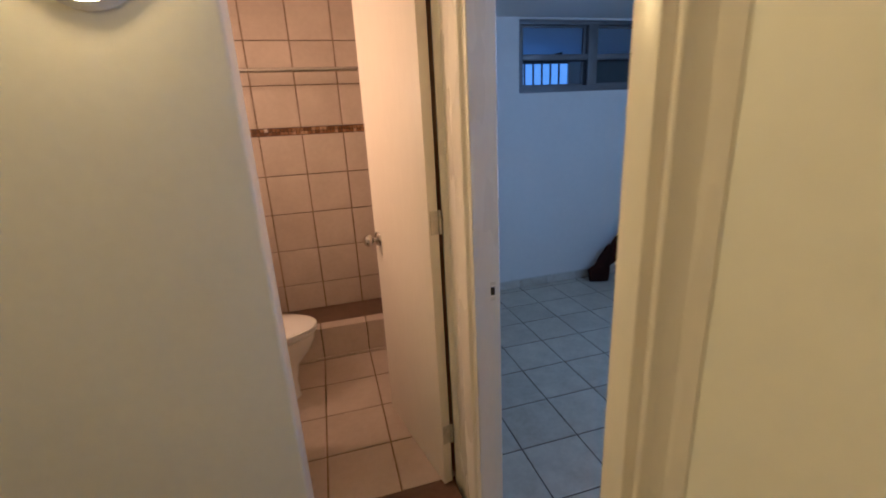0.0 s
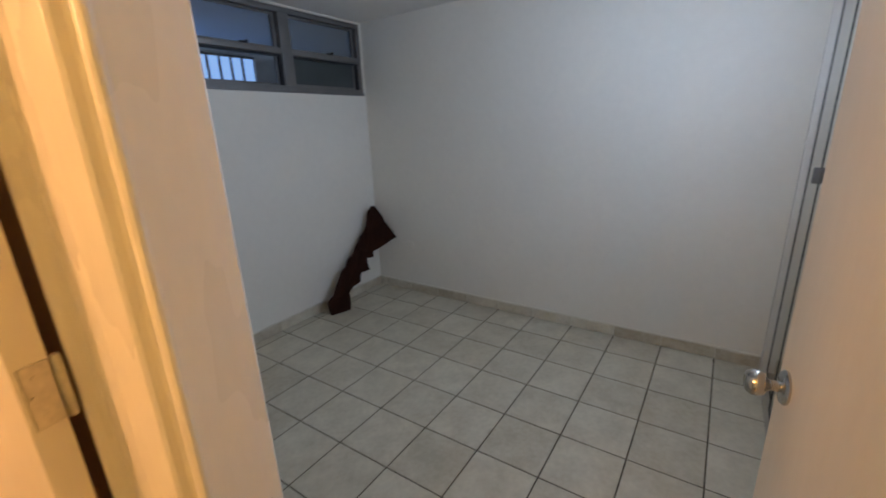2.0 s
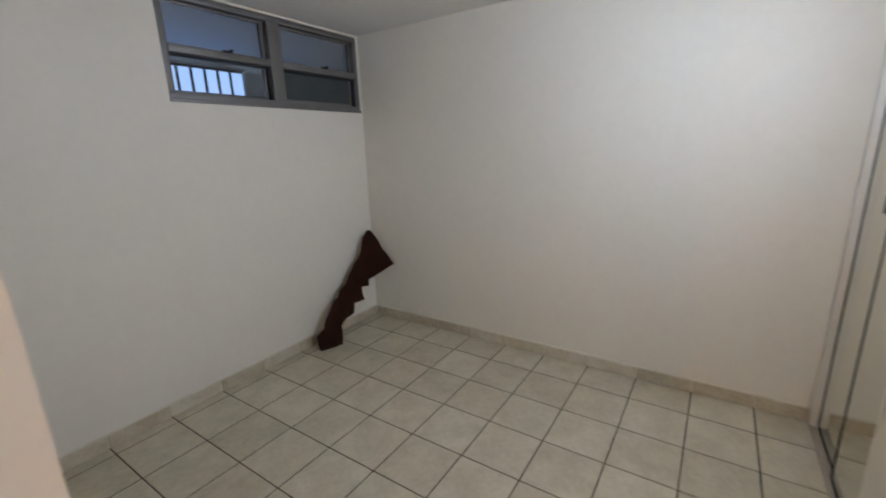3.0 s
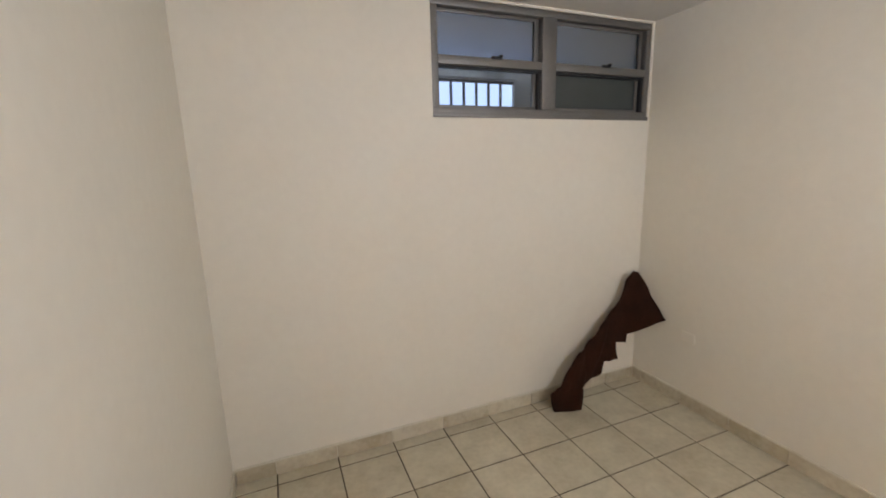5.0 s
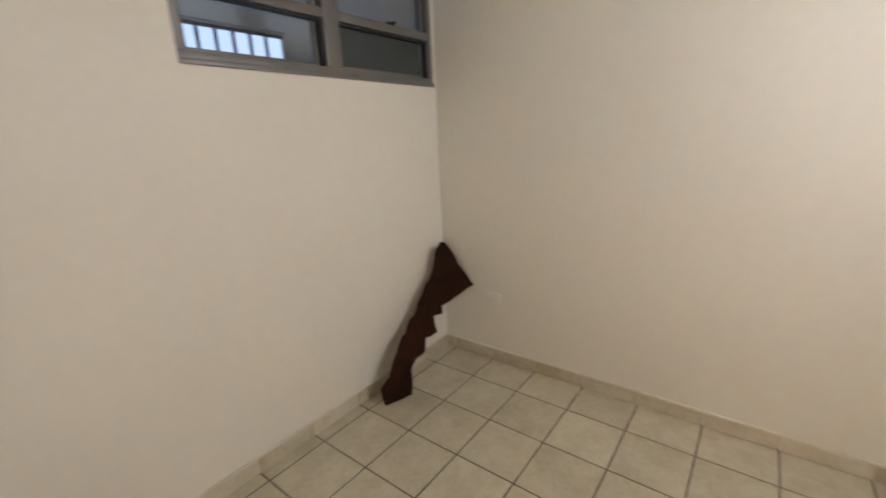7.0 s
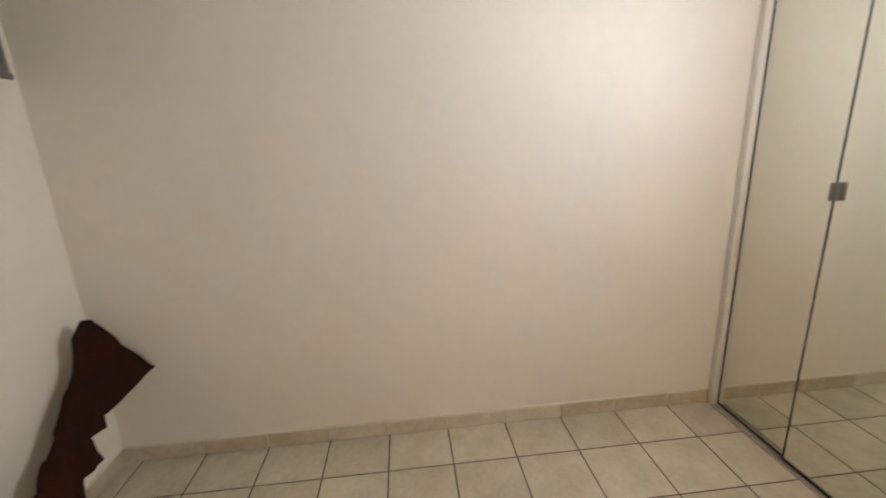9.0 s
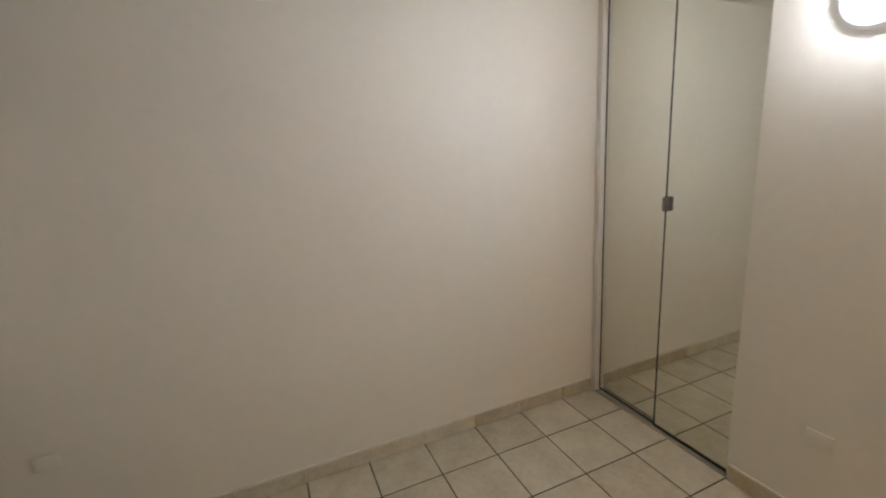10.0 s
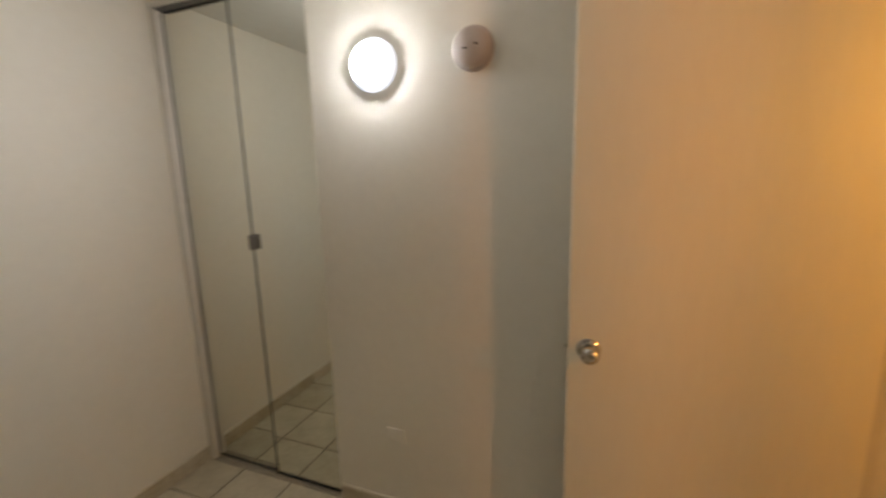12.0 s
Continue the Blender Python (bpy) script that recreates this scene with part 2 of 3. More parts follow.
bmesh.ops.bevel(bm, geom=[e for e in bm.edges if abs((e.verts[0].co - e.verts[1].co).z) > 1 and e.verts[0].co.x > BD_W - 0.01], offset=0.012, segments=4, affect="EDGES", profile=0.5)
structure("wall_bath_front", bm, PAINT_HALL, "cream painted hall wall that ends at the bathroom doorway", "wall", smooth=True)
structure("wall_bath_lintel", boxes((BD_W, WO, BY0, BY1, DOOR_H, CEIL)), PAINT_HALL, "cream painted wall over the bathroom doorway", "wall")
structure("wall_bath_west", boxes((BX0 - 0.1, BX0, BY1, BN, 0, CEIL)), PAINT, "painted bathroom side wall behind the toilet", "wall")
structure("wall_bath_north", boxes((BX0 - 0.1, WO, BN + 0.012, NY + 0.14, 0, CEIL)), GROUT_BATH, "bathroom end wall clad in square beige tiles", "wall")
# two unseen walls close off the hall, set near to bounce more light
structure("wall_unseen_west", boxes((-1.2, -1.1, -0.8, BY1, 0, CEIL)), PAINT_HALL, "unseen cream hall wall, placed close to bounce light", "wall")
structure("wall_unseen_south", boxes((-1.2, WX, -0.9, -0.8, 0, CEIL)), PAINT_HALL, "unseen cream hall end wall, placed close to bounce light", "wall")
structure("ceiling", boxes((-1.2, EX + 0.12, -0.9, NY + 0.14, CEIL, CEIL + 0.12)), PAINT_CEIL, "flat off-white painted ceiling", "ceiling")

# thin hall-coloured skin on the hall side of the partition
structure("wall_hall_east", boxes((WS - 0.004, WS, -0.8, DOOR_S - 0.118, 0, CEIL)), PAINT_HALL, "cream painted hall side of the partition wall", "wall")

floors = {}
for name, x0, x1, y0, y1, label in (("floor_bedroom", WO + 0.01, EX, SY - 0.12, NY, "beige square ceramic tiles with dark grout"),
                                    ("floor_hall", -1.1, WO + 0.0095, -0.8, BY0 + 0.002, "beige ceramic tiles in the hall"),
                                    ("floor_bathroom", BX0, WO, 1.352, BN + 0.012, "beige square ceramic bathroom tiles with brown grout")):
    floors[name] = structure(name, boxes((x0, x1, y0, y1, -0.10, -0.0025 + (FZ if "bath" in name else 0.0))), GROUT if name != "floor_bathroom" else GROUT_BATH, label, "floor")


# ---- trim: door linings and casings ----
def casing(name, y_in, y_out, label):
    """Moulded board on the hall side of the partition, from the opening's edge outwards."""
    s = 1 if y_out > y_in else -1
    w = abs(y_out - y_in)
    steps = ((0.0, 0.026), (0.03, 0.030), (0.38, 0.030), (0.43, 0.016), (0.50, 0.015), (0.54, 0.027), (0.57, 0.030), (0.62, 0.029), (0.67, 0.022), (0.80, 0.012), (1.0, 0.006))
    outline = [(WS, y_in)] + [(WS - d, y_in + s * f * w) for f, d in steps] + [(WS, y_out)]
    return structure(name, prism(outline, 0, DOOR_H + 0.10, 0.0015), TRIM, label, "door trim", smooth=True)


casing("trim_casing_south", DOOR_S - 0.005, DOOR_S - 0.118, "glossy cream moulded door casing beside the bedroom doorway")
structure("trim_lining_south", boxes((WS + 0.0005, LX - 0.002, DOOR_S - 0.02, DOOR_S, 0, DOOR_H), bevel=0.003), TRIM, "cream painted hinge side of the door lining", "door trim", smooth=True)
structure("trim_lining_head", boxes((WO - 0.004, LX - 0.002, DOOR_S, DOOR_N, DOOR_H, DOOR_H + 0.02), bevel=0.003), TRIM, "cream painted head of the door lining", "door trim", smooth=True)
structure("trim_casing_head", boxes((WO - 0.024, WO, DOOR_S, DOOR_N, DOOR_H + 0.02, DOOR_H + 0.10), bevel=0.004), TRIM, "cream casing over the bedroom doorway", "door trim", smooth=True)
# moulded post between the two doorways: the strike face towards the bedroom opening, a stepped face towards the bathroom opening
outline = [(LX, DOOR_N + 0.004), (LX - 0.004, DOOR_N), (0.408, DOOR_N), (0.404, 1.117), (0.400, 1.118), (0.397, 1.122), (0.396, 1.127), (0.399, 1.132), (0.400, 1.137), (0.396, 1.141), (0.388, 1.142), (0.384, 1.146),
           (0.376, 1.198), (0.377, 1.203), (0.381, 1.206), (0.390, 1.208), (0.388, 1.318), (0.380, 1.322), (0.370, 1.324), (0.368, 1.328), (0.369, 1.338), (0.395, 1.340),
           (LX, 1.340)]
structure("trim_corner_post", prism(outline, 0, DOOR_H, 0.0008), TRIM, "glossy cream moulded post between the two doorways", "door trim", smooth=True)
# brown box whose colour paints the shade in the gap behind the hinge edge
structure("trim_gap_shade", boxes((0.374, 0.3955, 1.342, 1.520, 0.0, DOOR_H)), GAP_BROWN, "dark brown strip painted for the shaded hinge gap", "door trim")
structure("trim_bath_head", boxes((BD_W, BD_E - 0.004, BY0 + 0.02, BY1 - 0.004, DOOR_H - 0.02, DOOR_H - 0.001), bevel=0.003), TRIM, "cream head of the bathroom doorway", "door trim", smooth=True)
structure("trim_bath_threshold", boxes((BD_W, BD_E - 0.008, BY0 + 0.002, 1.350, -0.002, FZ + 0.004), bevel=0.004), BROWN_STONE, "brown stone threshold of the bathroom", "threshold", smooth=True)

# strike hole in the lining: a raised dark block paints the shade inside it
strike = thing("strike_plate", "strike hole painted as a dark block, with worn paint, in the door lining", "strike plate", (0.460, DOOR_N, 1.006))
part("hole_shade", boxes((-0.0065, 0.0065, -0.0025, 0.004, -0.013, 0.013), bevel=0.001), RECESS_SHADE, strike)
part("worn_patch", boxes((-0.008, 0.010, -0.0015, 0.002, 0.020, 0.030), bevel=0.0007), PLASTER, strike, "bare patch of worn paint")
part("worn_patch", boxes((-0.007, 0.008, -0.0015, 0.002, -0.032, -0.020), bevel=0.0007), PLASTER, strike, "bare patch of worn paint")


# ---- doors ----
def knob_set(parent, at, side):
    """Round knob on a rose; side: +1 or -1, along the leaf's y."""
    axis = "y" if side > 0 else "-y"
    rose = part("rose", turned([(0, 0), (0.033, 0), (0.034, 0.004), (0.030, 0.009), (0.016, 0.012), (0, 0.012)], 32, axis), CHROME, parent, "chrome rose", True)
    rose.location = at
    knob = part("knob", turned([(0, 0.010), (0.011, 0.010), (0.010, 0.024), (0.013, 0.030), (0.022, 0.036), (0.0265, 0.046), (0.0255, 0.056), (0.020, 0.064), (0.012, 0.067), (0.008, 0.0655), (0, 0.0655)], 36, axis),
                CHROME, parent, "round brushed chrome knob", True)
    knob.location = at


def hinge(parent, z, side):
    """Plate on the hinge edge of the leaf, with its barrel."""
    pl = part("hinge", boxes((-0.003, 0.0015, -0.036, -0.006, z - 0.040, z + 0.040), bevel=0.001), STEEL, parent, "zinc hinge plate")
    bm = turned([(0, z - 0.039), (0.006, z - 0.039), (0.006, z + 0.039), (0.004, z + 0.043), (0, z + 0.043)], 14)
    bm.transform(Matrix.Translation((-0.004, side, 0)))
    part("barrel", bm, STEEL, pl, "", True)
    for dz in (-0.024, 0, 0.024):
        bm = turned([(0, 0), (0.0035, 0), (0.0030, 0.0012), (0, 0.0012)], 10)
        bm.transform(Matrix.Translation((-0.003, -0.018 + (0.006 if dz == 0 else 0), z + dz)) @ Matrix.Rotation(radians(-90), 4, "Y"))
        part("screw", bm, STEEL, pl)


def door(name, hinge_at, end, label, knob_z, knob_in, hinges, low=0.0, thick=0.032, barrel=0.004):
    """A flush leaf: local x runs from the hinge to the free edge, the leaf lies on the -y side."""
    length = math.dist(hinge_at, end)
    turn = math.degrees(math.atan2(end[1] - hinge_at[1], end[0] - hinge_at[0]))
    d = thing(name, label, "door", (*hinge_at, low), turn, kind="structure")
    part("leaf", boxes((0, length, -thick, 0, 0.012, DOOR_H - 0.01 - low), bevel=0.002), DOOR_PAINT, d, "", True)
    knob_set(d, (length - knob_in, 0, knob_z), 1)
    knob_set(d, (length - knob_in, -thick, knob_z), -1)
    la = part("latch", boxes((length - 0.001, length + 0.0015, -0.029, -0.007, knob_z - 0.028, knob_z + 0.028), bevel=0.0005), STEEL, d, "zinc latch plate")
    part("bolt", boxes((length + 0.001, length + 0.010, -0.024, -0.012, knob_z - 0.007, knob_z + 0.007), bevel=0.002), STEEL, la)
    for z in hinges:
        hinge(d, z, barrel)
    return d


door("door_bedroom", (0.485, 0.473), (1.243, 0.552), "flush cream painted bedroom door standing wide open", 0.962, 0.058, (0.20, 1.14, 1.85))
door("door_bathroom", (0.317, 1.318), (0.194, 1.882), "flush cream painted bathroom door opened inwards", 0.930, 0.050, (0.244, 1.092, 1.80), FZ, 0.037, -0.041)


# ---- window ----
win = thing("window_1", "grey aluminium window of four panes, high in the corner", "window", (0, 0, 0), kind="structure")
WL, WR, WB, WT, WY = 1.653, 3.082, 1.743, 2.297, NY + 0.004
M0, M1, R0, R1 = 2.298, 2.390, 1.994, 2.037
fr = part("window_frame", boxes((WL, WR, WY, WY + 0.06, WB, WB + 0.045), (WL, WR, WY, WY + 0.06, WT - 0.035, WT), (WL, WL + 0.035, WY, WY + 0.06, WB + 0.045, WT - 0.035),
                                (WR - 0.035, WR, WY, WY + 0.06, WB + 0.045, WT - 0.035), bevel=0.003), ALU, win, "", True)
part("mullion", boxes((M0, M1, WY - 0.004, WY + 0.058, WB + 0.045, WT - 0.035), bevel=0.004), ALU, fr, "", True)
part("sill", boxes((WL - 0.004, WR, WY - 0.012, WY - 0.001, WB - 0.004, WB + 0.018), bevel=0.003), ALU, win, "", True)
for x0, x1 in ((WL + 0.035, M0), (M1, WR - 0.035)):
    # fixed meeting rail with the upper frosted pane behind it
    rail = part("rail", boxes((x0, x1, WY - 0.002, WY + 0.030, R0, R1), bevel=0.003), ALU, win, "", True)
    hx = (x0 + x1) / 2 + 0.02
    part("catch", boxes((hx - 0.032, hx + 0.028, WY - 0.016, WY - 0.002, R1 - 0.004, R1 + 0.006), (hx + 0.010, hx + 0.028, WY - 0.022, WY - 0.002, R1 + 0.004, R1 + 0.013), bevel=0.002), BLACK_AND_GAP, rail, "small black catch")
    up = part("upper_sash", boxes((x1 - 0.032, x1 - 0.004, WY + 0.030, WY + 0.052, R1, WT - 0.037), (x0, x1 - 0.032, WY + 0.030, WY + 0.052, WT - 0.055, WT - 0.037), bevel=0.002), ALU, win, "", True)
    # black strip painted in for the dark gap beside the sash
    part("gap_strip", boxes((x1 - 0.040, x1 - 0.033, WY + 0.028, WY + 0.040, R1, WT - 0.056)), BLACK_AND_GAP, up)
    pane = part("pane", boxes((x0, x1 - 0.034, WY + 0.038, WY + 0.044, R1 - 0.01, WT - 0.05)), FROST, up, "frosted bluish glass")
    pane.visible_shadow = False
    # lower sash, pushed back from the frame; black strips paint the shaded slot round it
    low = part("lower_sash", boxes((x0, x1 - 0.018, WY + 0.034, WY + 0.056, WB + 0.046, WB + 0.062), (x1 - 0.036, x1 - 0.018, WY + 0.034, WY + 0.056, WB + 0.062, R0 - 0.014), bevel=0.002), ALU, win, "", True)
    part("gap_strip", boxes((x1 - 0.018, x1 - 0.001, WY + 0.010, WY + 0.040, WB + 0.046, R0 - 0.002), (x0, x1 - 0.018, WY + 0.010, WY + 0.040, R0 - 0.014, R0 - 0.002)), BLACK_AND_GAP, low)
    if x0 < 2:
        pane = part("pane", boxes((x0, x1 - 0.036, WY + 0.042, WY + 0.047, WB + 0.060, R0 - 0.013)), CLEAR, low, "clear glass")
        pane.visible_shadow = False
    else:
        part("pane", boxes((x0, x1 - 0.036, WY + 0.042, WY + 0.047, WB + 0.060, R0 - 0.013)), MESH_DARK, low, "dark screened pane")

# the shaft outside the window, and the barred opening across it
SHY = 4.15
structure("wall_shaft", boxes((0.9, 1.35, SHY, SHY + 0.03, 0.6, 3.2), (2.592, 4.4, SHY, SHY + 0.03, 0.6, 3.2), (1.35, 2.592, SHY, SHY + 0.03, 2.088, 3.2), (1.35, 2.592, SHY, SHY + 0.03, 0.6, 1.55),
                              (0.8, 0.9, NY + 0.14, SHY, 0.6, 3.2), (4.4, 4.5, NY + 0.14, SHY, 0.6, 3.2)), OUTSIDE, "grey rendered wall across the light shaft", "wall")
structure("shaft_floor", boxes((0.8, 4.5, NY + 0.14, SHY + 0.12, 0.5, 0.6)), OUTSIDE, "grey rendered shaft floor", "floor")
structure("shaft_lintel", boxes((1.30, 2.60, SHY - 0.03, SHY - 0.001, 2.094, 2.116), bevel=0.004), OUTSIDE, "pale lintel edge over the barred opening", "trim")
grille = thing("window_grille", "dark steel grille of upright bars across the opening", "grille", (0, 0, 0), kind="structure")
for k in range(12):
    x = 1.40 + 0.0985 * k
    part("bar", boxes((x - 0.009, x + 0.009, SHY + 0.008, SHY + 0.022, 1.55, 2.070), bevel=0.002), GRILLE, grille)
part("bar", boxes((1.35, 2.592, SHY + 0.007, SHY + 0.023, 2.069, 2.087), bevel=0.002), GRILLE, grille, "top rail")
structure("backdrop", boxes((0.4, 3.8, SHY + 0.7, SHY + 0.72, 0.8, 3.2)), GLOW, "pale blue dusk sky beyond the opening", "backdrop")

# ---- closet ----
closet = thing("mirror_closet", "built-in closet with two full-height mirrored doors", "closet", (0, 0, 0))
CT = 2.234
part("frame", boxes((2.245, EX - 0.001, SY - 0.075, SY - 0.002, CT + 0.012, 2.271), (3.062, EX - 0.001, SY - 0.075, SY - 0.002, 0.001, CT + 0.012), bevel=0.002), PLATE, closet, "painted frame strip", True)
part("top_track", boxes((2.252, 3.061, SY - 0.050, SY - 0.006, CT + 0.002, CT + 0.011), bevel=0.001), ALU, closet, "dark top track")
part("bottom_track", boxes((2.252, 3.061, SY - 0.052, SY + 0.002, 0.0005, 0.004), (2.252, 3.061, SY - 0.003, SY + 0.001, 0.004, 0.009), bevel=0.0008), TRACK, closet, "worn metal floor track")
for x0, x1, y in ((2.648, 3.061, SY - 0.032), (2.253, 2.652, SY - 0.018)):
    d = part("door", boxes((x0 + 0.004, x1 - 0.004, y - 0.010, y - 0.004, 0.018, CT - 0.006)), MIRROR, closet, "mirrored door panel")
    part("edge_strip", boxes((x1 - 0.0045, x1, y - 0.012, y - 0.001, 0.012, CT), (x0, x0 + 0.0045, y - 0.012, y - 0.001, 0.012, CT), (x0 + 0.005, x1 - 0.005, y - 0.012, y - 0.001, 0.011, 0.017),
                              (x0 + 0.005, x1 - 0.005, y - 0.012, y - 0.001, CT - 0.005, CT)), BLACK_AND_GAP, d, "dark thin edge strip")
part("handle", boxes((2.630, 2.651, SY - 0.022, SY + 0.004, 1.168, 1.236), bevel=0.003), ALU, closet, "small grey metal pull", True)

# ---- the cloth leaning in the corner ----
cloth = thing("folded_curtain", "dark brown pleated curtain piece leaning in the room corner", "curtain", (2.5, 3.24, 0))


def fold(outline, y, thick, creases):
    """A stiff crumpled pleat: an outline in x and z, puffed out in its middle and creased lengthwise."""
    bm = bmesh.new()
    f = bm.faces.new([bm.verts.new((x - 2.492, 0, z)) for x, z in outline])
    bmesh.ops.triangulate(bm, faces=[f])
    bmesh.ops.subdivide_edges(bm, edges=list(bm.edges), cuts=5, use_grid_fill=True)
    rim = [v.co.copy() for v in bm.verts if v.is_boundary]
    back = bmesh.ops.extrude_face_region(bm, geom=list(bm.faces))["geom"]
    behind = {g for g in back if isinstance(g, bmesh.types.BMVert)}
    for v in bm.verts:
        x, z = v.co.x + 2.5, v.co.z
        deep = min((v.co - c).length for c in rim)
        bend = 0.16 * z - 0.55 * max(0.0, x - 2.87) + 0.28 * max(0.0, 2.49 - x) * max(0.0, 1 - z / 0.16)
        puff = 0.012 * (1 - math.exp(-deep / 0.018))
        ripple = creases * (0.006 * math.sin(46 * (x - 0.62 * z)) + 0.003 * math.sin(105 * (x - 0.5 * z) + 1.3)) + 0.007 * noise.noise(Vector((x * 11, y * 9, z * 8)))
        v.co.y = y - 3.24 + bend + ripple + (thick if v in behind else -puff)
    return bm


for outline, y, thick, creases in (
        ([(2.322, 0.0), (2.485, 0.0), (2.503, 0.06), (2.508, 0.13), (2.40, 0.175), (2.325, 0.165), (2.285, 0.13), (2.300, 0.06)], 3.190, 0.014, 0.5),
        ([(2.335, 0.155), (2.44, 0.12), (2.515, 0.150), (2.540, 0.22), (2.545, 0.355), (2.505, 0.352), (2.455, 0.310), (2.400, 0.248)], 3.184, 0.014, 0.5),
        ([(2.510, 0.145), (2.60, 0.170), (2.663, 0.190), (2.694, 0.262), (2.67, 0.38), (2.61, 0.415), (2.570, 0.375), (2.52, 0.30)], 3.196, 0.014, 1.0),
        ([(2.62, 0.25), (2.694, 0.262), (2.795, 0.255), (2.784, 0.36), (2.75, 0.45), (2.685, 0.472), (2.612, 0.415)], 3.188, 0.014, 1.0),
        ([(2.66, 0.40), (2.784, 0.362), (2.871, 0.348), (2.887, 0.406), (2.89, 0.47), (2.812, 0.576), (2.772, 0.556), (2.682, 0.472)], 3.197, 0.014, 0.8),
        ([(2.722, 0.47), (2.79, 0.41), (2.887, 0.406), (2.99, 0.452), (3.088, 0.498), (3.022, 0.642), (2.990, 0.735), (2.965, 0.798), (2.936, 0.808), (2.892, 0.750), (2.860, 0.627), (2.812, 0.586), (2.746, 0.530)], 3.186, 0.014, 0.6)):
    part("pleat", fold(outline, y, thick, creases), BROWN_CLOTH, cloth, "", True)


# ---- lamps ----
def round_lamp(name, at, lens, label, wall_side, radius=0.100):
    """A round wall lamp: a sloping ring on the wall that holds a domed lens."""
    turn = {"south": 0, "north": 180, "west": -90}[wall_side]
    d = thing(name, label, "wall lamp", at, turn)
    part("base", turned([(0, 0.0), (radius - 0.006, 0.0), (radius - 0.006, 0.005), (0, 0.005)], 56, "y"), LAMP_RING, d, "pale base plate", True)
    r = radius - 0.017
    # on the cool lamp the ring has an added glow against its own shade
    part("rim", turned([(r, 0.0055), (radius - 0.002, 0.0055), (radius, 0.008), (radius - 0.002, 0.012), (r + 0.004, 0.0285), (r + 0.002, 0.0295), (r, 0.0275)], 56, "y", True), LED_RIM_GLOW if lens is LED_LENS else LAMP_RING, d, "pale ring around the lens", True)
    part("lens", turned([(0, 0.024), (r - 0.0005, 0.024), (r - 0.001, 0.029), (r * 0.93, 0.036), (r * 0.76, 0.0455), (r * 0.48, 0.055), (r * 0.2, 0.0595), (0, 0.0605)], 56, "y"), lens, d, "glowing domed lens", True)
    return d


round_lamp("wall_lamp", (1.961, SY + 0.001, 1.880), LED_LENS, "round white wall lamp glowing cool white", "south", 0.093)
round_lamp("wall_lamp", (-0.437, BY0 - 0.001, 1.890), HALL_LENS, "round white wall lamp glowing warm in the hall", "north", 0.108)
round_lamp("wall_lamp", (BX0 + 0.001, 1.90, 1.880), BATH_LENS, "round white wall lamp glowing warm in the bathroom", "west", 0.108)


def ceiling_lamp(x, y, lens, label):
    lamp = thing("ceiling_lamp", label, "ceiling lamp", (x, y, CEIL - 0.001))
    part("base", turned([(0, 0), (0.11, 0), (0.11, -0.02), (0, -0.02)], 40), PLASTIC, lamp, "", True)
    part("lens", turned([(0, -0.021), (0.10, -0.021), (0.095, -0.045), (0.06, -0.065), (0, -0.072)], 40), lens, lamp, "glowing lens", True)


# unseen lamp, added only to brighten the hall walls
ceiling_lamp(-0.78, 0.05, HALL_FILL_LENS, "unseen warm fill lamp added on the hall ceiling")

# ---- smoke detector, plates ----
sm = thing("smoke_detector", "round white plastic smoke detector on the wall", "smoke detector", (1.583, SY + 0.001, 1.890))
part("base", turned([(0, 0), (0.072, 0), (0.073, 0.006), (0.070, 0.012), (0, 0.012)], 40, "y"), AGED_PLASTIC, sm, "", True)
part("cover", turned([(0, 0.013), (0.064, 0.013), (0.066, 0.020), (0.062, 0.036), (0.052, 0.044), (0, 0.046)], 40, "y"), AGED_PLASTIC, sm, "", True)
# near-black blocks on the cover paint the shade inside its two slots
part("slot", boxes((0.010, 0.024, 0.044, 0.0475, -0.008, -0.003), bevel=0.001), RECESS_SHADE, sm, "slot painted as a dark raised block")
part("slot", boxes((-0.026, -0.016, 0.044, 0.0475, 0.000, 0.008), bevel=0.001), RECESS_SHADE, sm, "slot painted as a dark raised block")

pl = thing("blank_plate", "painted-over blank outlet plate low on the wall", "outlet plate", (EX - 0.001, 2.985, 0.442), 90, group="outlet plates")
part("plate", boxes((-0.043, 0.043, 0.0, 0.005, -0.030, 0.030), bevel=0.002), PAINT, pl, "", True)
for x in (-0.030, 0.030):
    bm = turned([(0, 0.005), (0.004, 0.005), (0.0035, 0.0062), (0, 0.0062)], 12, "y")
    bm.transform(Matrix.Translation((x, 0, 0)))
    part("screw", bm, PLATE, pl)
copy_thing(pl, pose(1.944, SY + 0.001, 0.398, 0, 0, 0))

# ---- bathroom ----
rod = thing("shower_rod", "chrome shower curtain rod between the walls", "shower rod", (BX0, 2.58, 1.842))
bm = turned([(0, 0.0), (0.0125, 0.0), (0.0125, WO - BX0), (0, WO - BX0)], 24, "x")
part("tube", bm, CHROME, rod, "", True)
for x, s in ((0.0, 1), (WO - BX0, -1)):
    bm = turned([(0, 0), (0.03, 0), (0.03, s * 0.008), (0.018, s * 0.022), (0.0135, s * 0.022)], 24, "x")
    bm.transform(Matrix.Translation((x, 0, 0)))
    part("flange", bm, CHROME, rod, "", True)

CURB_Y0, CURB_Y1, CURB_Z, PAN_Z = 2.530, 2.622, 0.313, 0.272
structure("shower_floor", boxes((BX0, WO, CURB_Y1, BN + 0.012, 0.0, PAN_Z)), BROWN_STONE, "raised brown stone shower floor behind the kerb", "shower floor")
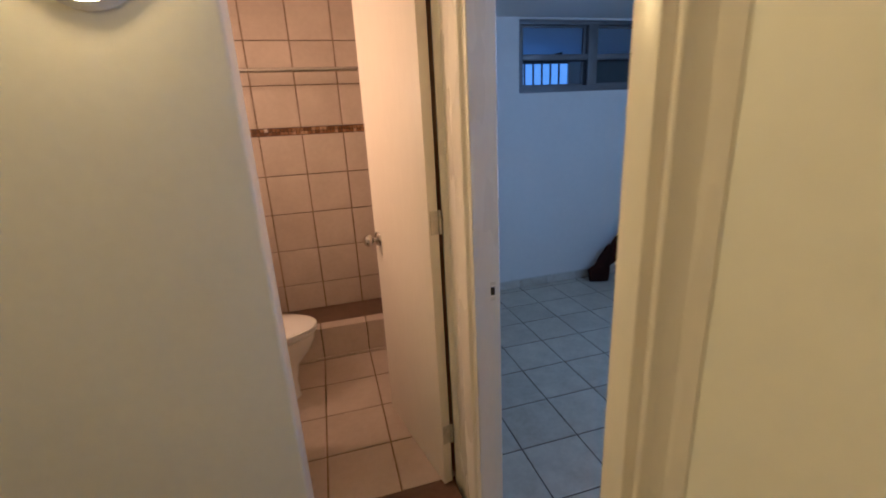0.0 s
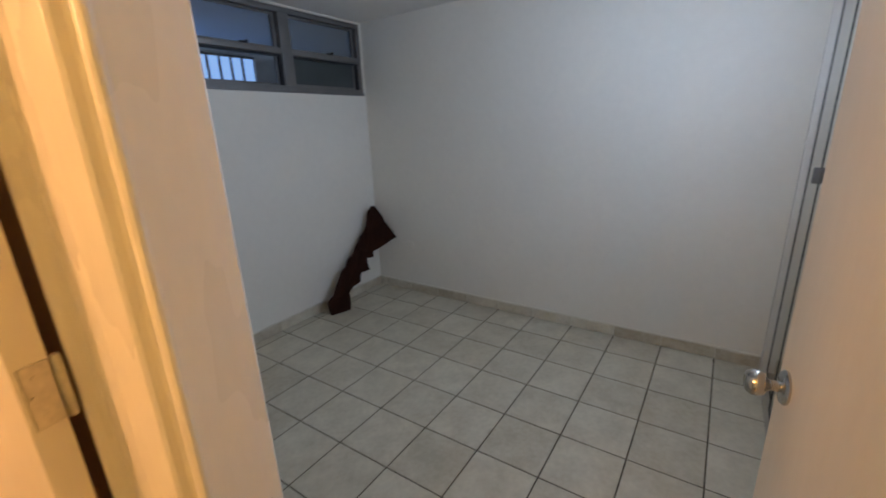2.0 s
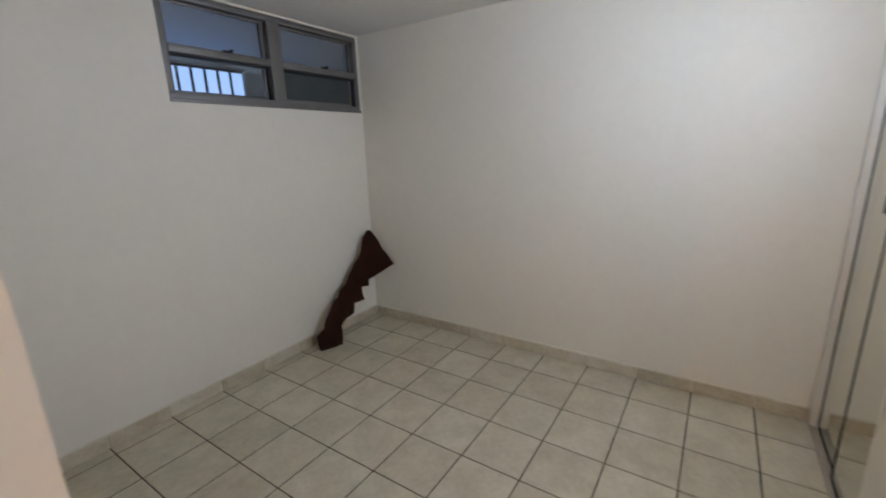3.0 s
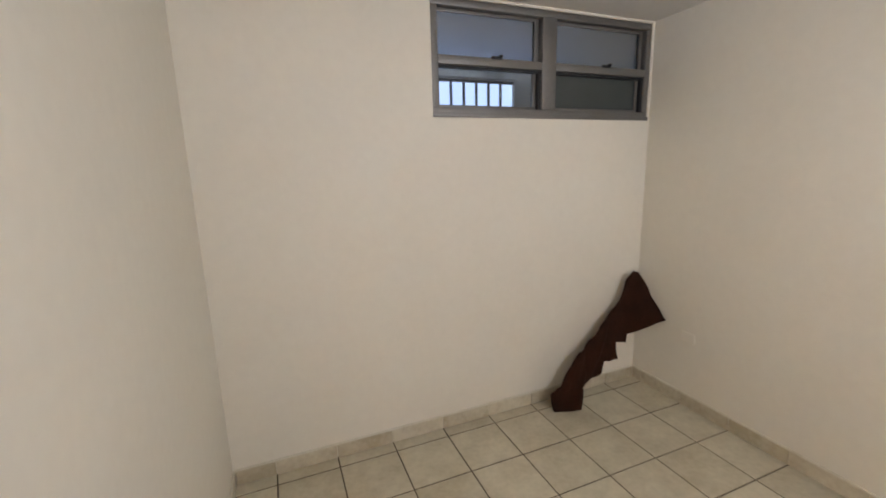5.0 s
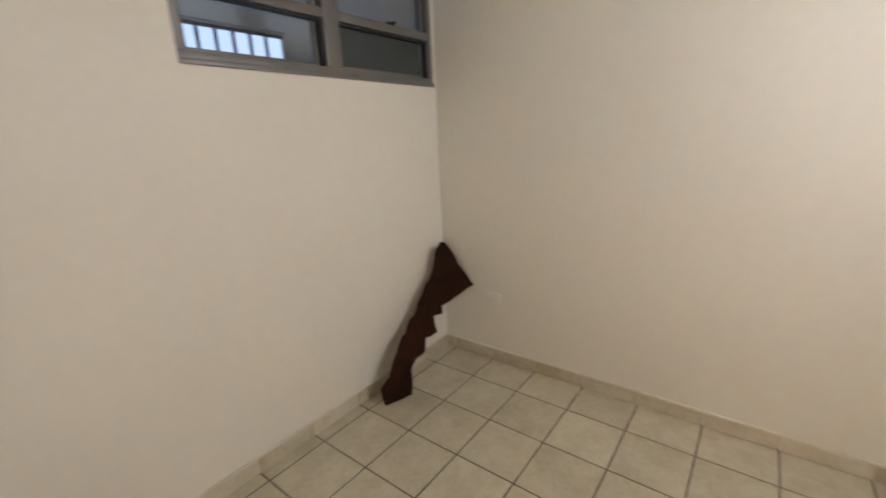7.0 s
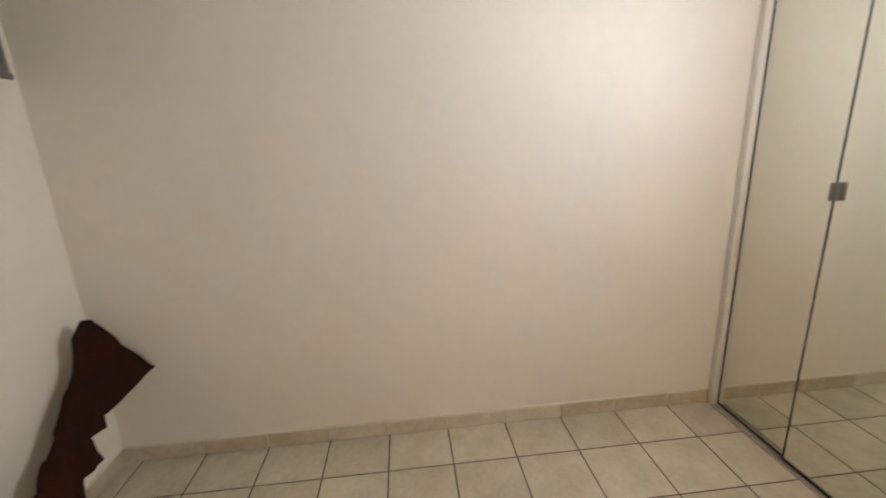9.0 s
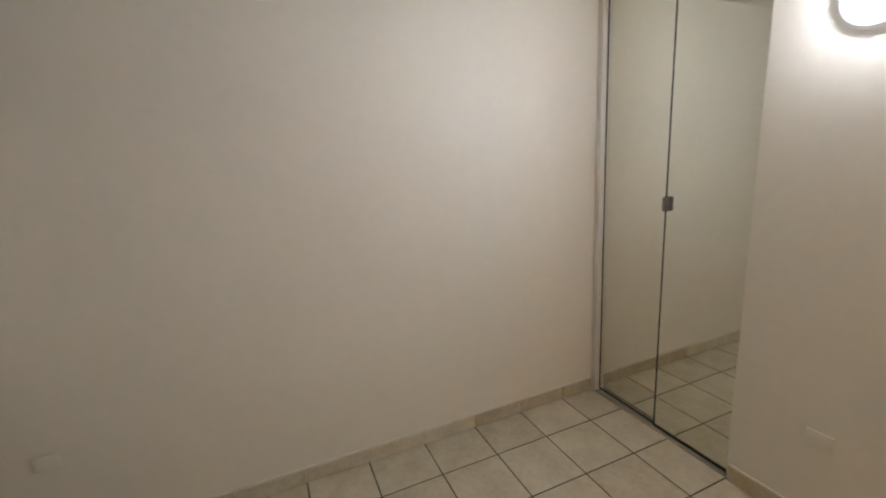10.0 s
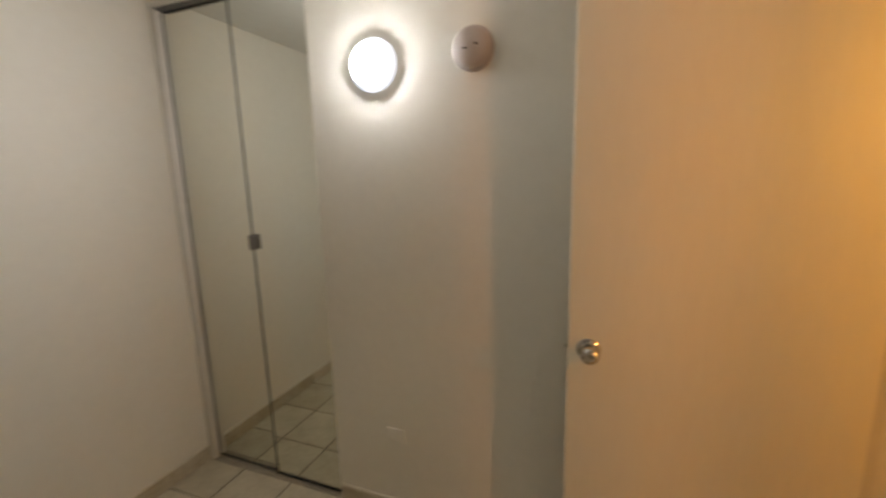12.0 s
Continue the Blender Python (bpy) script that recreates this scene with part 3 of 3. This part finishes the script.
curb = structure("shower_kerb", boxes((BX0, WO, CURB_Y0 + 0.008, CURB_Y1, FZ - 0.002, CURB_Z - 0.008)), GROUT_BATH, "tiled shower kerb with a pale top", "shower kerb")


def ring_at(cx, cy, rx, ry, z, steps=40, nose=0.0):
    """Points of an egg: the +x end is drawn out by nose."""
    pts = []
    for k in range(steps):
        a = 2 * math.pi * k / steps
        stretch = 1 + nose * max(0.0, math.cos(a))
        pts.append((cx + rx * math.cos(a) * stretch, cy + ry * math.sin(a), z))
    return pts


def loft(rings, cap=True):
    bm = bmesh.new()
    made = [[bm.verts.new(p) for p in r] for r in rings]
    for a, b in zip(made, made[1:]):
        for k in range(len(a)):
            j = (k + 1) % len(a)
            bm.faces.new((a[k], a[j], b[j], b[k]))
    if cap:
        bm.faces.new(made[0][::-1])
        bm.faces.new(made[-1])
    return bm


toilet = thing("toilet", "white porcelain toilet with the lid closed", "toilet", (-0.412, 2.190, FZ))
part("bowl", loft([ring_at(-0.06, 0, 0.20, 0.105, 0.0), ring_at(-0.06, 0, 0.195, 0.10, 0.02), ring_at(-0.05, 0, 0.185, 0.095, 0.10), ring_at(-0.03, 0, 0.19, 0.105, 0.20),
                   ring_at(0.0, 0, 0.205, 0.14, 0.28, nose=0.12), ring_at(0.0, 0, 0.215, 0.172, 0.345, nose=0.2), ring_at(0.0, 0, 0.215, 0.178, 0.378, nose=0.22), ring_at(0.0, 0, 0.205, 0.168, 0.384, nose=0.22)]), PORCELAIN, toilet, "", True)
part("seat", loft([ring_at(0, 0, 0.200, 0.164, 0.3855, nose=0.24), ring_at(0, 0, 0.214, 0.178, 0.3885, nose=0.24), ring_at(0, 0, 0.222, 0.186, 0.392, nose=0.24), ring_at(0, 0, 0.222, 0.186, 0.402, nose=0.24), ring_at(0, 0, 0.214, 0.178, 0.406, nose=0.24)]), PORCELAIN, toilet, "", True)
part("lid", loft([ring_at(0, 0, 0.196, 0.160, 0.4065, nose=0.24), ring_at(0, 0, 0.196, 0.160, 0.411, nose=0.24), ring_at(0, 0, 0.222, 0.186, 0.413, nose=0.24), ring_at(0, 0, 0.222, 0.186, 0.420, nose=0.24), ring_at(0, 0, 0.205, 0.170, 0.427, nose=0.23), ring_at(0, 0, 0.10, 0.08, 0.431, nose=0.2)]), PORCELAIN, toilet, "", True)
part("tank", boxes((-0.52, -0.33, -0.20, 0.20, 0.37, 0.72), bevel=0.02), PORCELAIN, toilet, "", True)
part("tank_lid", boxes((-0.527, -0.32, -0.21, 0.21, 0.722, 0.755), bevel=0.01), PORCELAIN, toilet, "", True)
part("neck", boxes((-0.40, -0.16, -0.11, 0.11, 0.30, 0.383), bevel=0.02), PORCELAIN, toilet, "", True)

van = thing("vanity", "dark brown wooden vanity with a cream counter", "vanity", (0, 0, 0))
part("body", boxes((BX0 + 0.001, -0.303, BY1 + 0.03, 1.752, FZ, 0.862), bevel=0.003), WOOD_DARK, van)
part("counter", boxes((BX0 + 0.001, -0.280, BY1 + 0.001, 1.774, 0.864, 0.900), bevel=0.006), COUNTER, van, "cream counter", True)
part("door", boxes((-0.302, -0.284, BY1 + 0.04, 1.742, FZ + 0.09, 0.84), bevel=0.004), WOOD_DARK, van)

bm = bmesh.new()
for k in range(12):
    a = math.pi * k / 11
    m = Matrix.LocRotScale((-0.284 + 0.026 * math.sin(a), 1.685, 0.62 + 0.055 * math.cos(a)), None, (0.007, 0.009, 0.016))
    bmesh.ops.create_icosphere(bm, subdivisions=1, radius=1, matrix=m)
part("handle", bm, CHROME, van, "arched metal pull", True)
part("fillet", boxes((BX0, WO, CURB_Y0 - 0.014, CURB_Y0 - 0.001, FZ, FZ + 0.012), bevel=0.003), BATH_TILE, curb, "narrow tile strip at the foot", True)

# ---- pieces: tiles of floors, skirtings and bathroom ----
_cache = {}


def tile_mesh(w, h, t, material, edge=0.004):
    """A tile lying flat, with softened edges: w by h, its top at z = t."""
    key = (round(w, 3), round(h, 3), t, material.name)
    if key in _cache:
        return _cache[key]
    e = min(edge, w / 4, h / 4)
    v = []
    for dx, z in ((0.0, 0.0), (0.0, t - e * 0.5), (e, t)):
        a, b = w / 2 - dx, h / 2 - dx
        v += [(-a, -b, z), (a, -b, z), (a, b, z), (-a, b, z)]
    f = [(8, 9, 10, 11)] + [(r * 4 + k, r * 4 + (k + 1) % 4, r * 4 + 4 + (k + 1) % 4, r * 4 + 4 + k) for r in (0, 1) for k in range(4)]
    me = bpy.data.meshes.new("tile")
    me.from_pydata(v, [], f)
    me.materials.append(material)
    _cache[key] = me
    return me


def spans(lo, hi, origin, pitch, joint):
    """The clear stretches between joint lines at origin + k * pitch, cut at lo and hi."""
    k = math.floor((lo - origin) / pitch)
    out = []
    while origin + k * pitch < hi:
        a, b = max(lo, origin + k * pitch + joint / 2), min(hi, origin + (k + 1) * pitch - joint / 2)
        if b - a > 0.012:
            out.append((a, b))
        k += 1
    return out


def lay(parent, name, us, vs, material, place, t=0.006, jitter=0.0):
    for a, b in us:
        for c, d in vs:
            ob = new(name, tile_mesh(b - a, d - c, t, material))
            ob.parent = parent
            ob.matrix_basis = place((a + b) / 2, (c + d) / 2) @ pose(0, 0, random.uniform(-jitter, 0), random.uniform(-jitter, jitter) * 60, random.uniform(-jitter, jitter) * 60, 0)


def flat(z):
    return lambda u, v: Matrix.Translation((u, v, z))


J = 0.0064
lay(floors["floor_bedroom"], "tile", spans(LX - 0.045, EX, 0.15, T, J), spans(SY - 0.07, NY, 0.0, T, J), TILE, flat(-0.0055), jitter=0.0006)
lay(floors["floor_hall"], "tile", spans(-1.1, LX - 0.046, 0.15, T, J), spans(-0.8, BY0, 0.0, T, J), TILE, flat(-0.0055), jitter=0.0006)
lay(floors["floor_bathroom"], "tile", spans(BX0, WO, 0.147, 0.289, J), spans(1.353, CURB_Y0, 1.354, 0.290, 0.0055), BATH_TILE, flat(FZ - 0.0055), jitter=0.0005)
bath_lines = [0.147 + 0.289 * k for k in range(-3, 1)]
tagged(part("grout_line", boxes(*[(x - 0.0034, x + 0.0034, 1.353, CURB_Y0, FZ - 0.0024, FZ - 0.0006) for x in bath_lines]), GROUT_SMEAR, floors["floor_bathroom"]), "smeared brown grout", kind="stuff")

# skirtings: one row of cut tiles with a plaster bead on top
SKH = 0.080
north = structure("baseboard_north", boxes((WX + 0.012, EX - 0.012, NY - 0.004, NY, 0, SKH - 0.006), (WX + 0.012, EX - 0.012, NY - 0.009, NY, SKH - 0.004, SKH + 0.004), bevel=0.0008), PLASTER, "beige tile skirting under the window wall", "baseboard")
east = structure("baseboard_east", boxes((EX - 0.004, EX, SY, NY - 0.012, 0, SKH - 0.006), (EX - 0.009, EX, SY, NY - 0.012, SKH - 0.004, SKH + 0.004), bevel=0.0008), PLASTER, "beige tile skirting along the plain wall", "baseboard")
south = structure("baseboard_south", boxes((WX + 0.012, 2.244, SY, SY + 0.004, 0, SKH - 0.006), (WX + 0.012, 2.244, SY, SY + 0.009, SKH - 0.004, SKH + 0.004), bevel=0.0008), PLASTER, "beige tile skirting beside the closet", "baseboard")
west = structure("baseboard_west", boxes((WX, WX + 0.004, 1.343, NY - 0.012, 0, SKH - 0.006), (WX, WX + 0.009, 1.343, NY - 0.012, SKH - 0.004, SKH + 0.004), bevel=0.0008), PLASTER, "beige tile skirting beside the doorway", "baseboard")
up = [(0.001, SKH - 0.005)]
lay(north, "skirting_tile", spans(WX + 0.012, EX - 0.011, 0.15, T, 0.004), up, BASE_TILE, lambda u, v: pose(u, NY - 0.0035, v, 90, 0, 0), 0.007, 0.0005)
lay(east, "skirting_tile", spans(SY + 0.001, NY - 0.012, 0.0, T, 0.004), up, BASE_TILE, lambda u, v: pose(EX - 0.0035, u, v, 90, 0, -90), 0.007, 0.0005)
lay(south, "skirting_tile", spans(WX + 0.012, 2.243, 0.15, T, 0.004), up, BASE_TILE, lambda u, v: pose(u, SY + 0.0035, v, 90, 0, 180), 0.007, 0.0005)
lay(west, "skirting_tile", spans(1.344, NY - 0.012, 0.0, T, 0.004), up, BASE_TILE, lambda u, v: pose(WX + 0.0035, u, v, 90, 0, 90), 0.007, 0.0005)

# bathroom end wall and kerb
wall_n = bpy.data.objects["wall_bath_north"]
BAND0, BAND1, BT = 1.502, 1.547, 0.259
cols = spans(BX0, WO, 0.161, 0.266, 0.008)
wall_at = lambda u, v: pose(u, BN + 0.0115, v, 90, 0, 0)
lay(wall_n, "wall_tile", cols, spans(PAN_Z, BAND0, BAND0 - 6 * BT, BT, 0.0052), BATH_TILE, wall_at, 0.010, 0.0006)
lay(wall_n, "wall_tile", cols, spans(BAND1, CEIL, BAND1, BT, 0.0052), BATH_TILE, wall_at, 0.010, 0.0006)
wall_lines = [0.161 + 0.266 * k for k in range(-4, 1)]
tagged(part("grout_line", boxes(*[(x - 0.0039, x + 0.0039, BN + 0.0030, BN + 0.0118, z0, z1) for x in wall_lines for z0, z1 in ((PAN_Z + 0.002, BAND0 - 0.002), (BAND1 + 0.002, CEIL - 0.001))]), GROUT_SMEAR, wall_n), "smeared brown grout", kind="stuff")
lay(curb, "kerb_tile", spans(BX0, WO, 0.147, 0.289, 0.006), [(FZ + 0.001, CURB_Z - 0.008)], BATH_TILE, lambda u, v: pose(u, CURB_Y0 + 0.0085, v, 90, 0, 0), 0.008)
lay(curb, "kerb_tile", spans(BX0, WO, 0.147, 0.289, 0.006), [(CURB_Y0, CURB_Y1)], BATH_TILE, flat(CURB_Z - 0.0085), 0.008)

verts, faces = [], []
for r in range(2):
    for k in range(56):
        x0, z0 = BX0 + 0.0246 * k, BAND0 + 0.001 + 0.0222 * r
        y = BN + 0.002 + random.uniform(-0.001, 0.001)
        b = len(verts)
        verts += [(x0, BN + 0.012, z0), (x0 + 0.0226, BN + 0.012, z0), (x0 + 0.0226, BN + 0.012, z0 + 0.0208), (x0, BN + 0.012, z0 + 0.0208),
                  (x0 + 0.001, y, z0 + 0.001), (x0 + 0.0216, y, z0 + 0.001), (x0 + 0.0216, y, z0 + 0.0198), (x0 + 0.001, y, z0 + 0.0198)]
        faces += [(b + 4, b + 5, b + 6, b + 7)] + [(b + j, b + (j + 1) % 4, b + 4 + (j + 1) % 4, b + 4 + j) for j in range(4)]
me = bpy.data.meshes.new("mosaic_band")
me.from_pydata(verts, [], faces)
me.materials.append(MOSAIC)
band = new("mosaic_band", me)
band.parent = wall_n
tagged(band, "band of small brown mosaic chips", kind="stuff")
